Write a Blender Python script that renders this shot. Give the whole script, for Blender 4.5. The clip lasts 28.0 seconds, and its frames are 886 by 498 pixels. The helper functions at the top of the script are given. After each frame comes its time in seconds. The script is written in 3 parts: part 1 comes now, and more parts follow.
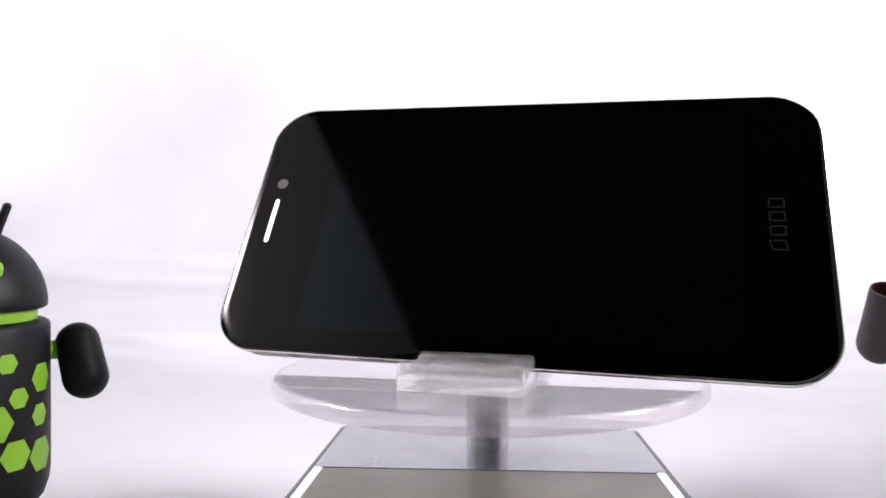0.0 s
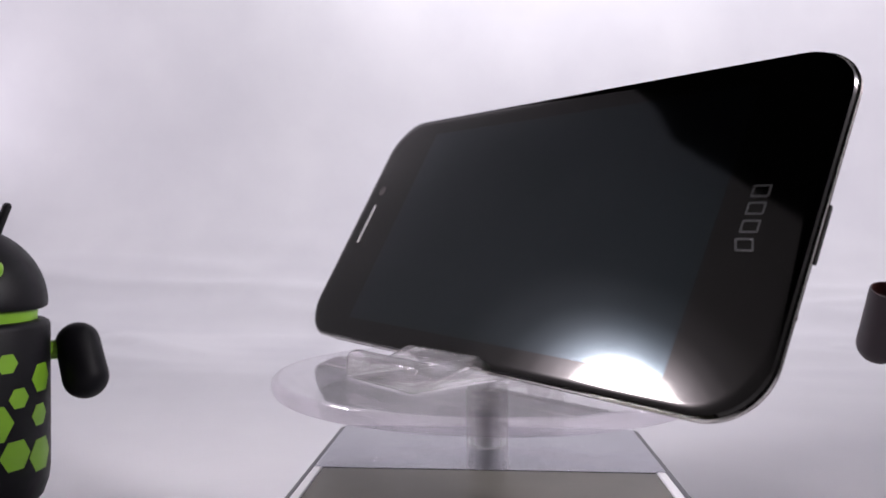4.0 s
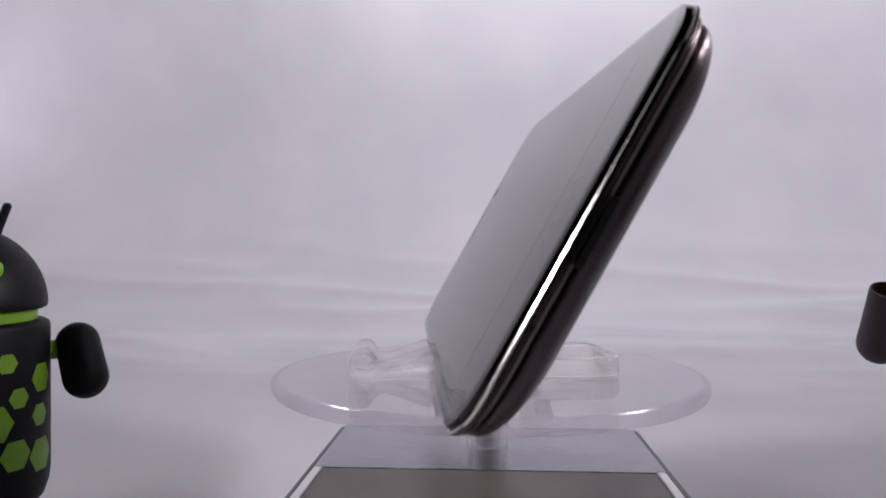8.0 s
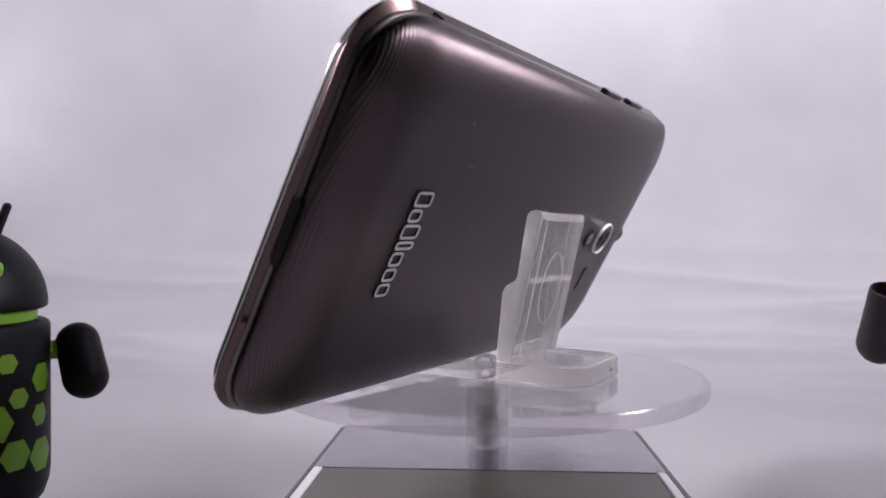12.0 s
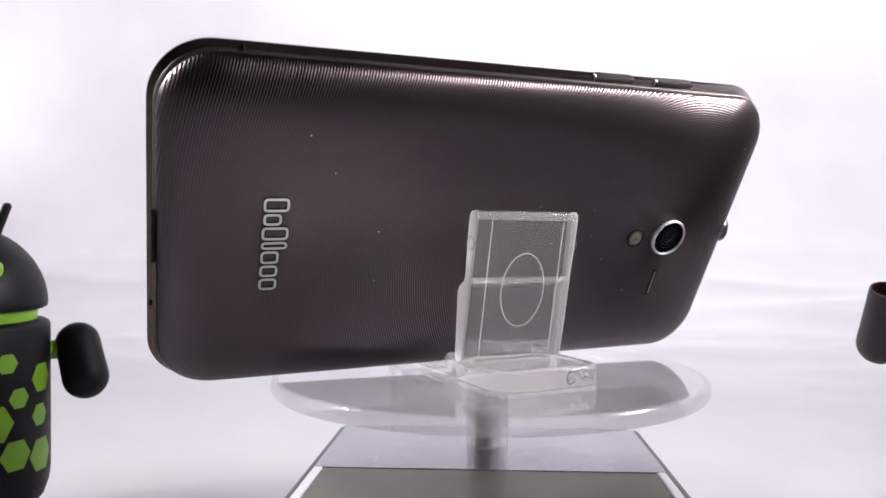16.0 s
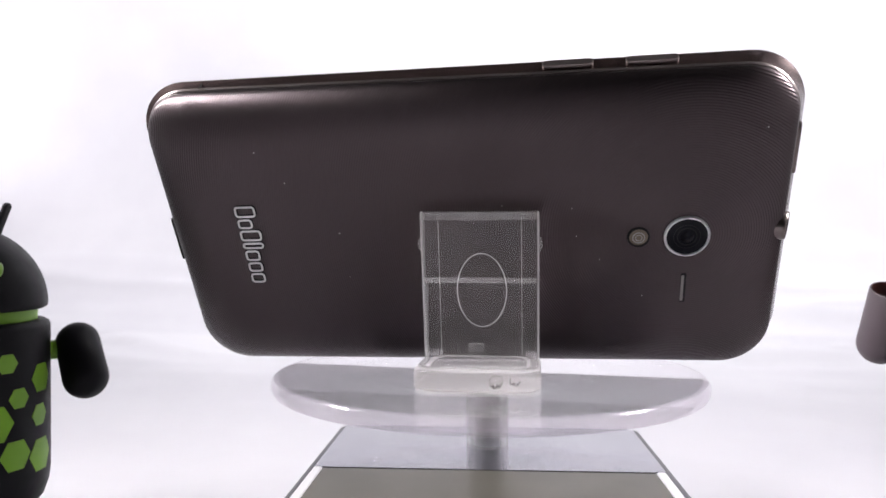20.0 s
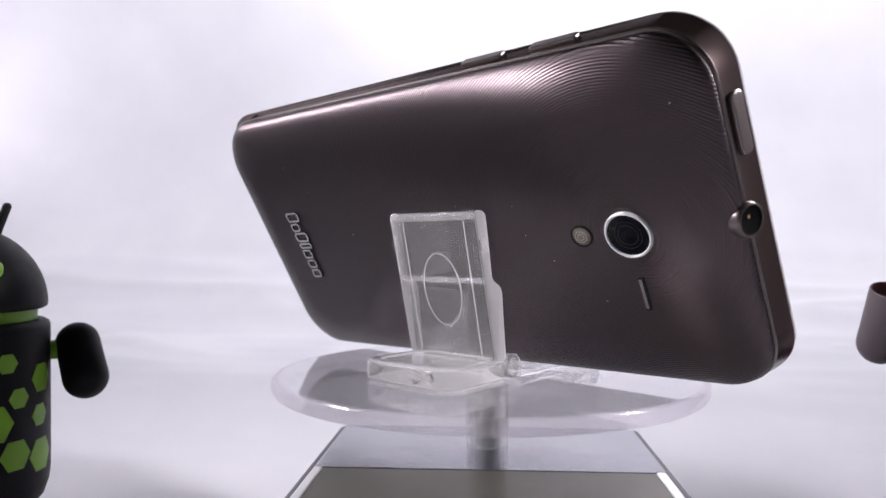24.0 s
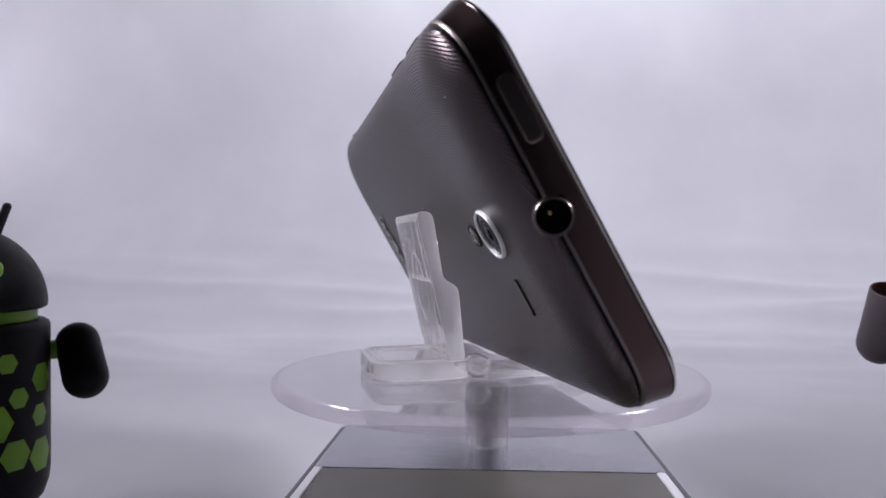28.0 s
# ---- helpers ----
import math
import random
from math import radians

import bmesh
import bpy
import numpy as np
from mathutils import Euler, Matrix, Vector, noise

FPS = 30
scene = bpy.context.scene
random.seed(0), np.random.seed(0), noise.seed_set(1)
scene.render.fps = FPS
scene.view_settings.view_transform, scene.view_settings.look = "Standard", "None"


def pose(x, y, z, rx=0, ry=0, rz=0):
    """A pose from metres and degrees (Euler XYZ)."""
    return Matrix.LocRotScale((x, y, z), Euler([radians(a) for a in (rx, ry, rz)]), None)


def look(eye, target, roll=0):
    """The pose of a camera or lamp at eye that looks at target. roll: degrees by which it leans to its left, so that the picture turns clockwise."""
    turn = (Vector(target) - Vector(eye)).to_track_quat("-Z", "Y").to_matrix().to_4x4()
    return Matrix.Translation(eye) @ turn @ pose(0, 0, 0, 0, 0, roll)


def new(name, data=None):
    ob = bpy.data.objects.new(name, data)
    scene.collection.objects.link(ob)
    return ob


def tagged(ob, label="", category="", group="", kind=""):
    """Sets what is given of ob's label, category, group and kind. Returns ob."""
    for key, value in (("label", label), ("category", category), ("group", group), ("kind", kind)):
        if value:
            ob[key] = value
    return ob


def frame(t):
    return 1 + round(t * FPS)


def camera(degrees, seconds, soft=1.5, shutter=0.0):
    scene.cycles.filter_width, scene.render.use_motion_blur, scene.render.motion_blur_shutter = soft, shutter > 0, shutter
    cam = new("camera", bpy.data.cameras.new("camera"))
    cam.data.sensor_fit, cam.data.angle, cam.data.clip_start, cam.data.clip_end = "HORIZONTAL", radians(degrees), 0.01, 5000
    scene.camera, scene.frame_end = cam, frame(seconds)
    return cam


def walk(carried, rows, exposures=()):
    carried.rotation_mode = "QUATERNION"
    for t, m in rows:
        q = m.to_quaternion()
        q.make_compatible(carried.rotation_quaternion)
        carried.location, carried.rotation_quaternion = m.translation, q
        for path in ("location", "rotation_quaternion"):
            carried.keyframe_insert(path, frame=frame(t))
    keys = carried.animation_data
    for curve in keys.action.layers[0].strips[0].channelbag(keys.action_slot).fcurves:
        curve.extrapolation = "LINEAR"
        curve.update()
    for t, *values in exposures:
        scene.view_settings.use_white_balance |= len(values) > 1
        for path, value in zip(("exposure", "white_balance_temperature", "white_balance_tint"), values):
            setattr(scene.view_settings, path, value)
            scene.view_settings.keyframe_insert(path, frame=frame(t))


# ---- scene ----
# A phone on a clear stand turns on a small solar turntable inside a white photo tent.
# Lengths below are in millimetres unless a name says otherwise; part() turns them into metres.
MM = 0.001
FLOOR = -43.4          # the tent's floor; zero is the top of the turntable's disc

# ---- camera ----
cam = camera(62.15, 28.0, soft=1.5, shutter=0.5)
cam.data.dof.use_dof, cam.data.dof.focus_distance, cam.data.dof.aperture_fstop = True, 0.145, 24.0
EYE = Vector((0.0, -163.98, 27.63)) * MM
AIM = EYE + Vector((math.sin(radians(-3.456)), math.cos(radians(-3.456)), math.tan(radians(-0.244))))
walk(cam, [(0.0, look(EYE, AIM)), (28.0, look(EYE, AIM))],
     exposures=[(0.0, 0.46, 6600, 6), (1.0, 0.24, 6600, 6), (2.0, -0.08, 6560, 8), (3.5, -0.24, 6530, 10), (6.0, -0.32, 6500, 11), (7.0, -0.58, 6480, 12), (8.0, -0.69, 6460, 12),
                (9.6, -1.00, 6440, 12), (11.5, -0.66, 6460, 12), (12.5, -0.30, 6500, 10), (14.5, -0.02, 6560, 7), (16.0, 0.24, 6600, 6), (19.0, 0.44, 6620, 4),
                (21.5, 0.31, 6600, 4), (23.5, 0.18, 6440, 7), (25.0, 0.02, 6340, 8), (26.5, -0.19, 6240, 8), (28.0, -0.55, 6160, 10)])

# ---- light ----
world = bpy.data.worlds.new("dim_room")
world.use_nodes = True
world.node_tree.nodes["Background"].inputs[0].default_value = (0.9, 0.95, 1.0, 1)
world.node_tree.nodes["Background"].inputs[1].default_value = 0.003
scene.world = world
WALL_GLOW, LAMP_GLOW = 0.85, 20.0   # emission put into the tent's sides, and into painted halos round its two lamps
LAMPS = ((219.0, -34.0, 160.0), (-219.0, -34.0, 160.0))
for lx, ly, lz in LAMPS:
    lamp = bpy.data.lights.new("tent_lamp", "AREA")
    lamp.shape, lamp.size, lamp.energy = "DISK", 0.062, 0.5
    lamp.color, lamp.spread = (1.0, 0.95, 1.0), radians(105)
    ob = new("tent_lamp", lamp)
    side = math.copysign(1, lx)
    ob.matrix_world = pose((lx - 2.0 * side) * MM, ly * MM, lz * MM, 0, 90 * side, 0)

fill_lamp = bpy.data.lights.new("overhead_fill", "AREA")   # unseen area lamp added over the tent's open top to brighten the backdrop
fill_lamp.shape, fill_lamp.size, fill_lamp.size_y, fill_lamp.energy = "RECTANGLE", 0.44, 0.26, 2.05
fill_lamp.color = (1.0, 0.955, 1.03)
new("overhead_fill", fill_lamp).matrix_world = pose(0.05, 0.37, 0.5, 52)

# ---- materials ----


def material(name, color, rough=0.5, metal=0.0, spec=0.5, transmission=0.0, ior=1.45, coat=0.0):
    m = bpy.data.materials.new(name)
    m.use_nodes = True
    b = m.node_tree.nodes["Principled BSDF"]
    b.inputs["Base Color"].default_value = (*color, 1)
    b.inputs["Roughness"].default_value = rough
    b.inputs["Metallic"].default_value = metal
    b.inputs["Specular IOR Level"].default_value = spec
    b.inputs["Transmission Weight"].default_value = transmission
    b.inputs["IOR"].default_value = ior
    b.inputs["Coat Weight"].default_value = coat
    return m


def mottle(m, scale, low, high, target="Base Color", detail=4.0):
    """Noise between two values on one socket of the surface."""
    nt = m.node_tree
    tc, nz, ramp = (nt.nodes.new(k) for k in ("ShaderNodeTexCoord", "ShaderNodeTexNoise", "ShaderNodeValToRGB"))
    nz.inputs["Scale"].default_value = scale
    nz.inputs["Detail"].default_value = detail
    ramp.color_ramp.elements[0].position, ramp.color_ramp.elements[1].position = 0.3, 0.7
    for e, v in zip(ramp.color_ramp.elements, (low, high)):
        e.color = (*v, 1) if isinstance(v, tuple) else (v, v, v, 1)
    nt.links.new(tc.outputs["Object"], nz.inputs["Vector"])
    nt.links.new(nz.outputs["Fac"], ramp.inputs["Fac"])
    nt.links.new(ramp.outputs["Color"], nt.nodes["Principled BSDF"].inputs[target])
    return m


def bumped(m, scale, strength, distance, detail=3.0):
    nt = m.node_tree
    tc, nz, bp = (nt.nodes.new(k) for k in ("ShaderNodeTexCoord", "ShaderNodeTexNoise", "ShaderNodeBump"))
    nz.inputs["Scale"].default_value = scale
    nz.inputs["Detail"].default_value = detail
    bp.inputs["Strength"].default_value = strength
    bp.inputs["Distance"].default_value = distance
    nt.links.new(tc.outputs["Object"], nz.inputs["Vector"])
    nt.links.new(nz.outputs["Fac"], bp.inputs["Height"])
    nt.links.new(bp.outputs["Normal"], nt.nodes["Principled BSDF"].inputs["Normal"])
    return m


def grooved(m, cx, cy, pitch, strength):
    """Concentric turned grooves round a point of the part's own plane."""
    nt = m.node_tree
    tc, sub, flat, ln, mul, sin, bp = (nt.nodes.new("ShaderNode" + k) for k in
        ("TexCoord", "VectorMath", "VectorMath", "VectorMath", "Math", "Math", "Bump"))
    sub.operation, flat.operation, ln.operation = "SUBTRACT", "MULTIPLY", "LENGTH"
    sub.inputs[1].default_value = (cx * MM, cy * MM, 0)
    flat.inputs[1].default_value = (1, 1, 0)
    mul.operation, sin.operation = "MULTIPLY", "SINE"
    mul.inputs[1].default_value = 2 * math.pi / (pitch * MM)
    bp.inputs["Strength"].default_value = strength
    bp.inputs["Distance"].default_value = 0.00007
    nt.links.new(tc.outputs["Object"], sub.inputs[0])
    nt.links.new(sub.outputs[0], flat.inputs[0])
    nt.links.new(flat.outputs[0], ln.inputs[0])
    nt.links.new(ln.outputs["Value"], mul.inputs[0])
    nt.links.new(mul.outputs[0], sin.inputs[0])
    nt.links.new(sin.outputs[0], bp.inputs["Height"])
    nt.links.new(bp.outputs["Normal"], nt.nodes["Principled BSDF"].inputs["Normal"])
    across = nt.nodes.new("ShaderNodeVectorTransform")
    across.vector_type, across.convert_from, across.convert_to = "VECTOR", "OBJECT", "WORLD"
    nt.links.new(flat.outputs[0], across.inputs[0])
    nt.links.new(across.outputs[0], nt.nodes["Principled BSDF"].inputs["Tangent"])
    nt.nodes["Principled BSDF"].inputs["Anisotropic"].default_value = 0.12
    return m


def clear_plastic(name, tint, milk, milk_tint, rough=0.06, gloss=0.5, relief=0.0, shine=0.035):
    """Thin clear plastic: light goes straight through, a gloss by angle, and a milky share that scatters."""
    m = bpy.data.materials.new(name)
    m.use_nodes = True
    nt = m.node_tree
    nt.nodes.remove(nt.nodes["Principled BSDF"])
    go, gl, tr, di, fr, m1, m2, m3 = (nt.nodes.new("ShaderNode" + k) for k in ("BsdfTransparent", "BsdfGlossy", "BsdfTranslucent", "BsdfDiffuse", "LayerWeight", "MixShader", "MixShader", "MixShader"))
    power, scale = nt.nodes.new("ShaderNodeMath"), nt.nodes.new("ShaderNodeMath")
    go.inputs["Color"].default_value = (*tint, 1)
    gl.inputs["Roughness"].default_value = rough
    tr.inputs["Color"].default_value = di.inputs["Color"].default_value = (*milk_tint, 1)
    fr.inputs["Blend"].default_value = 0.5
    power.operation, scale.operation = "POWER", "MULTIPLY_ADD"
    power.inputs[1].default_value = 4.0
    scale.inputs[1].default_value, scale.inputs[2].default_value = gloss, shine
    nt.links.new(fr.outputs["Facing"], power.inputs[0])
    nt.links.new(power.outputs[0], scale.inputs[0])
    m1.inputs[0].default_value, m2.inputs[0].default_value = 0.5, milk
    nt.links.new(tr.outputs[0], m1.inputs[1])
    nt.links.new(di.outputs[0], m1.inputs[2])
    nt.links.new(go.outputs[0], m2.inputs[1])
    nt.links.new(m1.outputs[0], m2.inputs[2])
    nt.links.new(scale.outputs[0], m3.inputs[0])
    nt.links.new(m2.outputs[0], m3.inputs[1])
    nt.links.new(gl.outputs[0], m3.inputs[2])
    nt.links.new(m3.outputs[0], nt.nodes["Material Output"].inputs["Surface"])
    if relief:
        tc, nz, bp = (nt.nodes.new("ShaderNode" + k) for k in ("TexCoord", "TexNoise", "Bump"))
        nz.inputs["Scale"].default_value, nz.inputs["Detail"].default_value = 260.0, 2.0
        bp.inputs["Strength"].default_value, bp.inputs["Distance"].default_value = relief, 0.0006
        nt.links.new(tc.outputs["Object"], nz.inputs["Vector"])
        nt.links.new(nz.outputs["Fac"], bp.inputs["Height"])
        nt.links.new(bp.outputs["Normal"], gl.inputs["Normal"])
        nt.links.new(bp.outputs["Normal"], fr.inputs["Normal"])
    return m


CLOTH = bumped(mottle(material("white_tent_cloth", (0.8, 0.8, 0.82), 0.9, spec=0.1), 9, (0.76, 0.76, 0.79), (0.84, 0.84, 0.86)), 14, 0.35, 0.006)
DISPLAY_TINT = (0.74, 0.91, 1.0, 1)
GLASS_BLACK = material("black_glass", (0.0002, 0.0002, 0.0002), 0.06, spec=0.5, ior=1.45)
GLASS_BLACK.node_tree.nodes["Principled BSDF"].inputs["Specular Tint"].default_value = (1.0, 0.94, 0.9, 1)
DISPLAY = mottle(material("display_glass", (0.0003, 0.0003, 0.0004), 0.07, spec=0.5, ior=1.56), 40, 0.06, 0.09, "Roughness")
DISPLAY.node_tree.nodes["Principled BSDF"].inputs["Specular Tint"].default_value = DISPLAY_TINT
CHROME = material("chrome", (0.75, 0.72, 0.68), 0.16, 1.0)
BAND = mottle(material("bronze_satin_band", (0.085, 0.058, 0.056), 0.26, 0.88), 60, 0.22, 0.28, "Roughness")
KEY_METAL = material("satin_keys", (0.155, 0.13, 0.125), 0.28, 0.9)
SEAM = material("bright_seam", (0.14, 0.12, 0.116), 0.34, 0.9)
SHELL = grooved(material("bronze_back_shell", (0.069, 0.055, 0.058), 0.31, 0.97), -44.85, -0.35, 0.5, 0.42)
SILVER_PRINT = material("silver_print", (0.58, 0.57, 0.56), 0.34, 0.75)
DIM_PRINT = material("dim_silver_print", (0.15, 0.15, 0.15), 0.17, 0.95)
BLACK = material("black_plastic", (0.008, 0.008, 0.008), 0.55, spec=0.15)
DEEP_BLACK = material("bore_shade_black", (0.0008, 0.0008, 0.0008), 0.7, spec=0.05)
LENS = material("lens_glass", (0.003, 0.003, 0.006), 0.06, spec=0.3, ior=1.3)
FRONT_LENS = material("front_lens", (0.035, 0.03, 0.03), 0.5, 0.1, 0.3)
RING = material("white_metal_ring", (0.8, 0.8, 0.8), 0.45, 0.6)
FLASH = bumped(material("flash_lens", (0.2, 0.165, 0.125), 0.15, 0.3, coat=0.5), 900, 0.4, 0.0003)
GRILLE = bumped(material("fine_mesh", (0.36, 0.35, 0.34), 0.4, 0.9), 3000, 0.6, 0.0002)
DARK_MESH = bumped(material("dark_mesh", (0.24, 0.23, 0.22), 0.4, 0.9), 3000, 0.6, 0.0002)
DUST = material("pale_dust", (0.7, 0.68, 0.66), 0.8)
GOLD = material("gold_contact", (0.8, 0.55, 0.2), 0.25, 1.0)
DISC_ACRYLIC = clear_plastic("clear_disc_acrylic", (0.99, 0.98, 0.995), 0.01, (1.0, 0.97, 1.0), 0.03, 1.15)
# The milky share whitens the rim.
RIM_ACRYLIC = clear_plastic("milky_disc_rim", (0.985, 0.955, 0.99), 0.08, (1.0, 0.95, 1.0), 0.06, 0.7)
# White put into the raised lines so that their glints show.
EDGE_ACRYLIC = clear_plastic("milky_glint_line", (0.99, 0.98, 0.98), 0.38, (1.0, 0.98, 0.98), 0.12, 0.5)
# Whitish strips that imitate light bent inside the flap.
LIGHT_STRIP = clear_plastic("bent_light_strip", (0.99, 0.98, 0.98), 0.2, (1.0, 0.98, 0.98), 0.12, 0.5)


def moulded_clear(name, tint, rough, relief, straight, milk, milk_tint):
    """Moulded plastic: part of the light is bent, part goes straight through, and a milky share scatters."""
    m = bumped(material(name, tint, rough, transmission=1.0, ior=1.45), 300, relief, 0.0004, 2.0)
    nt = m.node_tree
    tr, di, go, m1, m2, m3 = (nt.nodes.new("ShaderNode" + k) for k in ("BsdfTranslucent", "BsdfDiffuse", "BsdfTransparent", "MixShader", "MixShader", "MixShader"))
    tr.inputs["Color"].default_value = di.inputs["Color"].default_value = (*milk_tint, 1)
    m1.inputs[0].default_value, m2.inputs[0].default_value, m3.inputs[0].default_value = 0.5, milk, straight
    nt.links.new(tr.outputs[0], m1.inputs[1])
    nt.links.new(di.outputs[0], m1.inputs[2])
    nt.links.new(nt.nodes["Principled BSDF"].outputs[0], m3.inputs[1])
    nt.links.new(go.outputs[0], m3.inputs[2])
    nt.links.new(m3.outputs[0], m2.inputs[1])
    nt.links.new(m1.outputs[0], m2.inputs[2])
    nt.links.new(m2.outputs[0], nt.nodes["Material Output"].inputs["Surface"])
    return m


CLEAR_BLOCK = moulded_clear("clear_moulded_plastic", (1.0, 0.98, 0.98), 0.02, 0.06, 0.36, 0.06, (0.98, 0.94, 0.94))
CLEAR_SHEET = moulded_clear("clear_flap_plastic", (1.0, 0.985, 0.985), 0.03, 0.0, 0.65, 0.08, (0.98, 0.96, 0.96))
# Milkier copy of the clear plastic, with edge light put into its colour.
LIT_EDGE = moulded_clear("lit_edge_plastic", (1.0, 0.985, 0.985), 0.08, 0.05, 0.35, 0.34, (1.0, 0.97, 0.97))
CHIP = material("clear_chip", (1.0, 0.98, 0.98), 0.02, transmission=1.0, ior=1.6)
SILVER = bumped(mottle(material("silver_top", (0.39, 0.39, 0.42), 0.2, 0.92), 60, 0.16, 0.26, "Roughness"), 500, 0.04, 0.0002)
RAIL = material("bright_rail", (0.9, 0.9, 0.9), 0.4, 0.4)
DARK_SIDE = material("dark_side", (0.05, 0.05, 0.06), 0.35)
SOLAR = mottle(material("solar_cell", (0.10, 0.096, 0.074), 0.4, 0.3, coat=0.15), 40, (0.085, 0.081, 0.062), (0.128, 0.121, 0.098))
POST = material("post_metal", (0.3, 0.3, 0.32), 0.4, 0.55)
VINYL = bumped(mottle(material("black_vinyl", (0.0035, 0.0033, 0.0045), 0.44, spec=0.2), 300, 0.45, 0.56, "Roughness"), 900, 0.05, 0.0002)
GREEN = mottle(material("green_vinyl", (0.15, 0.31, 0.012), 0.45), 160, (0.135, 0.29, 0.01), (0.165, 0.34, 0.014))
MAUVE = mottle(material("mauve_grey_vinyl", (0.085, 0.066, 0.075), 0.5), 300, 0.42, 0.58, "Roughness")
BROWN = mottle(material("brown_vinyl", (0.045, 0.012, 0.011), 0.28), 300, 0.25, 0.4, "Roughness")

# ---- mesh helpers ----


def part(name, bm, mat, parent=None, label="", smooth=35):
    """Links a bmesh, drawn in millimetres, as one mesh object under a thing or a part."""
    bmesh.ops.scale(bm, vec=(MM, MM, MM), verts=bm.verts)
    bmesh.ops.recalc_face_normals(bm, faces=bm.faces)
    me = bpy.data.meshes.new(name)
    bm.to_mesh(me)
    bm.free()
    for m in (mat if isinstance(mat, (list, tuple)) else [mat]):
        me.materials.append(m)
    if smooth:
        me.shade_smooth()
        me.set_sharp_from_angle(angle=radians(smooth))
    ob = new(name, me)
    if parent is not None:
        ob.parent = parent
    if label:
        ob["label"] = label
    return ob


def thing(name, label, category, at=None, group="", kind=""):
    ob = new(name)
    ob.empty_display_size = 0.01
    if at is not None:
        ob.matrix_world = at
    return tagged(ob, label, category, group, kind)


def rounded_rect(a, b, r, n=8):
    """The outline of a rectangle of half sizes a, b with round corners, as (x, y)."""
    r = max(min(r, a - 0.01, b - 0.01), 0.01)
    out = []
    for k, (sx, sy) in enumerate(((1, 1), (-1, 1), (-1, -1), (1, -1))):
        for i in range(n + 1):
            t = math.pi / 2 * (k + i / n)
            out.append((sx * (a - r) + r * math.cos(t), sy * (b - r) + r * math.sin(t)))
    return out


def loft(bm, loops, cap_start=True, cap_end=True, closed=False, mat=0):
    """Skins loops of equal length."""
    rows = [[bm.verts.new(p) for p in lp] for lp in loops]
    pairs = list(zip(rows, rows[1:])) + ([(rows[-1], rows[0])] if closed else [])
    for r0, r1 in pairs:
        n = len(r0)
        for i in range(n):
            bm.faces.new((r0[i], r0[(i + 1) % n], r1[(i + 1) % n], r1[i])).material_index = mat
    for row, wanted in ((rows[0], cap_start), (rows[-1], cap_end)):
        if wanted and not closed:
            c = sum((v.co for v in row), Vector()) / len(row)
            inner = [bm.verts.new(v.co.lerp(c, min(0.3, 0.3 / max((c - v.co).length, 1e-6)))) for v in row]
            n = len(row)
            for i in range(n):
                bm.faces.new((row[i], row[(i + 1) % n], inner[(i + 1) % n], inner[i])).material_index = mat
            bm.faces.new(inner).material_index = mat
    return bm


def slab(a, b, r, z0, z1, bev=0.3, n=8):
    """A flat rounded plate lying in xy with eased rims."""
    lv = [(z0, bev), (z0 + bev * 0.3, bev * 0.3), (z0 + bev, 0), (z1 - bev, 0), (z1 - bev * 0.3, bev * 0.3), (z1, bev)]
    return loft(bmesh.new(), [[(x, y, z) for x, y in rounded_rect(a - d, b - d, r - d, n)] for z, d in lv])


def lathe(profile, n=48, mat=0, bm=None):
    """Turns (radius, z) pairs round z."""
    bm = bm or bmesh.new()
    dense = [profile[0]]
    for (r0, z0), (r1, z1) in zip(profile, profile[1:]):
        if abs(r1 - r0) > 3 and abs(z1 - z0) < 0.5:
            for k in (0.5 / abs(r1 - r0), 1 - 0.5 / abs(r1 - r0)):
                dense.append((r0 + (r1 - r0) * k, z0 + (z1 - z0) * k))
        dense.append((r1, z1))
    profile = dense
    loops = [[(max(r, 0.001) * math.cos(2 * math.pi * i / n), max(r, 0.001) * math.sin(2 * math.pi * i / n), z) for i in range(n)] for r, z in profile]
    return loft(bm, loops, mat=mat)


def extrude_profile(outline, x0, x1, bev=0.5, r=0.0):
    """A side outline given as (y, z), drawn out along x, with eased long edges."""
    def inset(d):
        n = len(outline)
        area = sum(outline[i][0] * outline[(i + 1) % n][1] - outline[(i + 1) % n][0] * outline[i][1] for i in range(n))
        s = 1 if area > 0 else -1
        res = []
        for i in range(n):
            p0, p1, p2 = (Vector(outline[j % n]) for j in (i - 1, i, i + 1))
            d0, d1 = (p1 - p0).normalized(), (p2 - p1).normalized()
            n0, n1 = Vector((-d0.y, d0.x)) * s, Vector((-d1.y, d1.x)) * s
            k = n0 + n1
            k = k / max(k.length_squared / 2, 0.5) if k.length > 1e-6 else n0
            res.append(p1 + k * d)
        return res
    lv = [(x0, bev), (x0 + bev * 0.3, bev * 0.3), (x0 + bev, 0), (x1 - bev, 0), (x1 - bev * 0.3, bev * 0.3), (x1, bev)]
    bm = bmesh.new()
    loft(bm, [[(x, p[0], p[1]) for p in inset(d)] for x, d in lv], False, False)
    bm.verts.ensure_lookup_table()
    n = len(outline)
    for ring in (bm.verts[:n], bm.verts[-n:]):
        f = bm.faces.new(ring)
        bmesh.ops.triangulate(bm, faces=[f])
    return bm


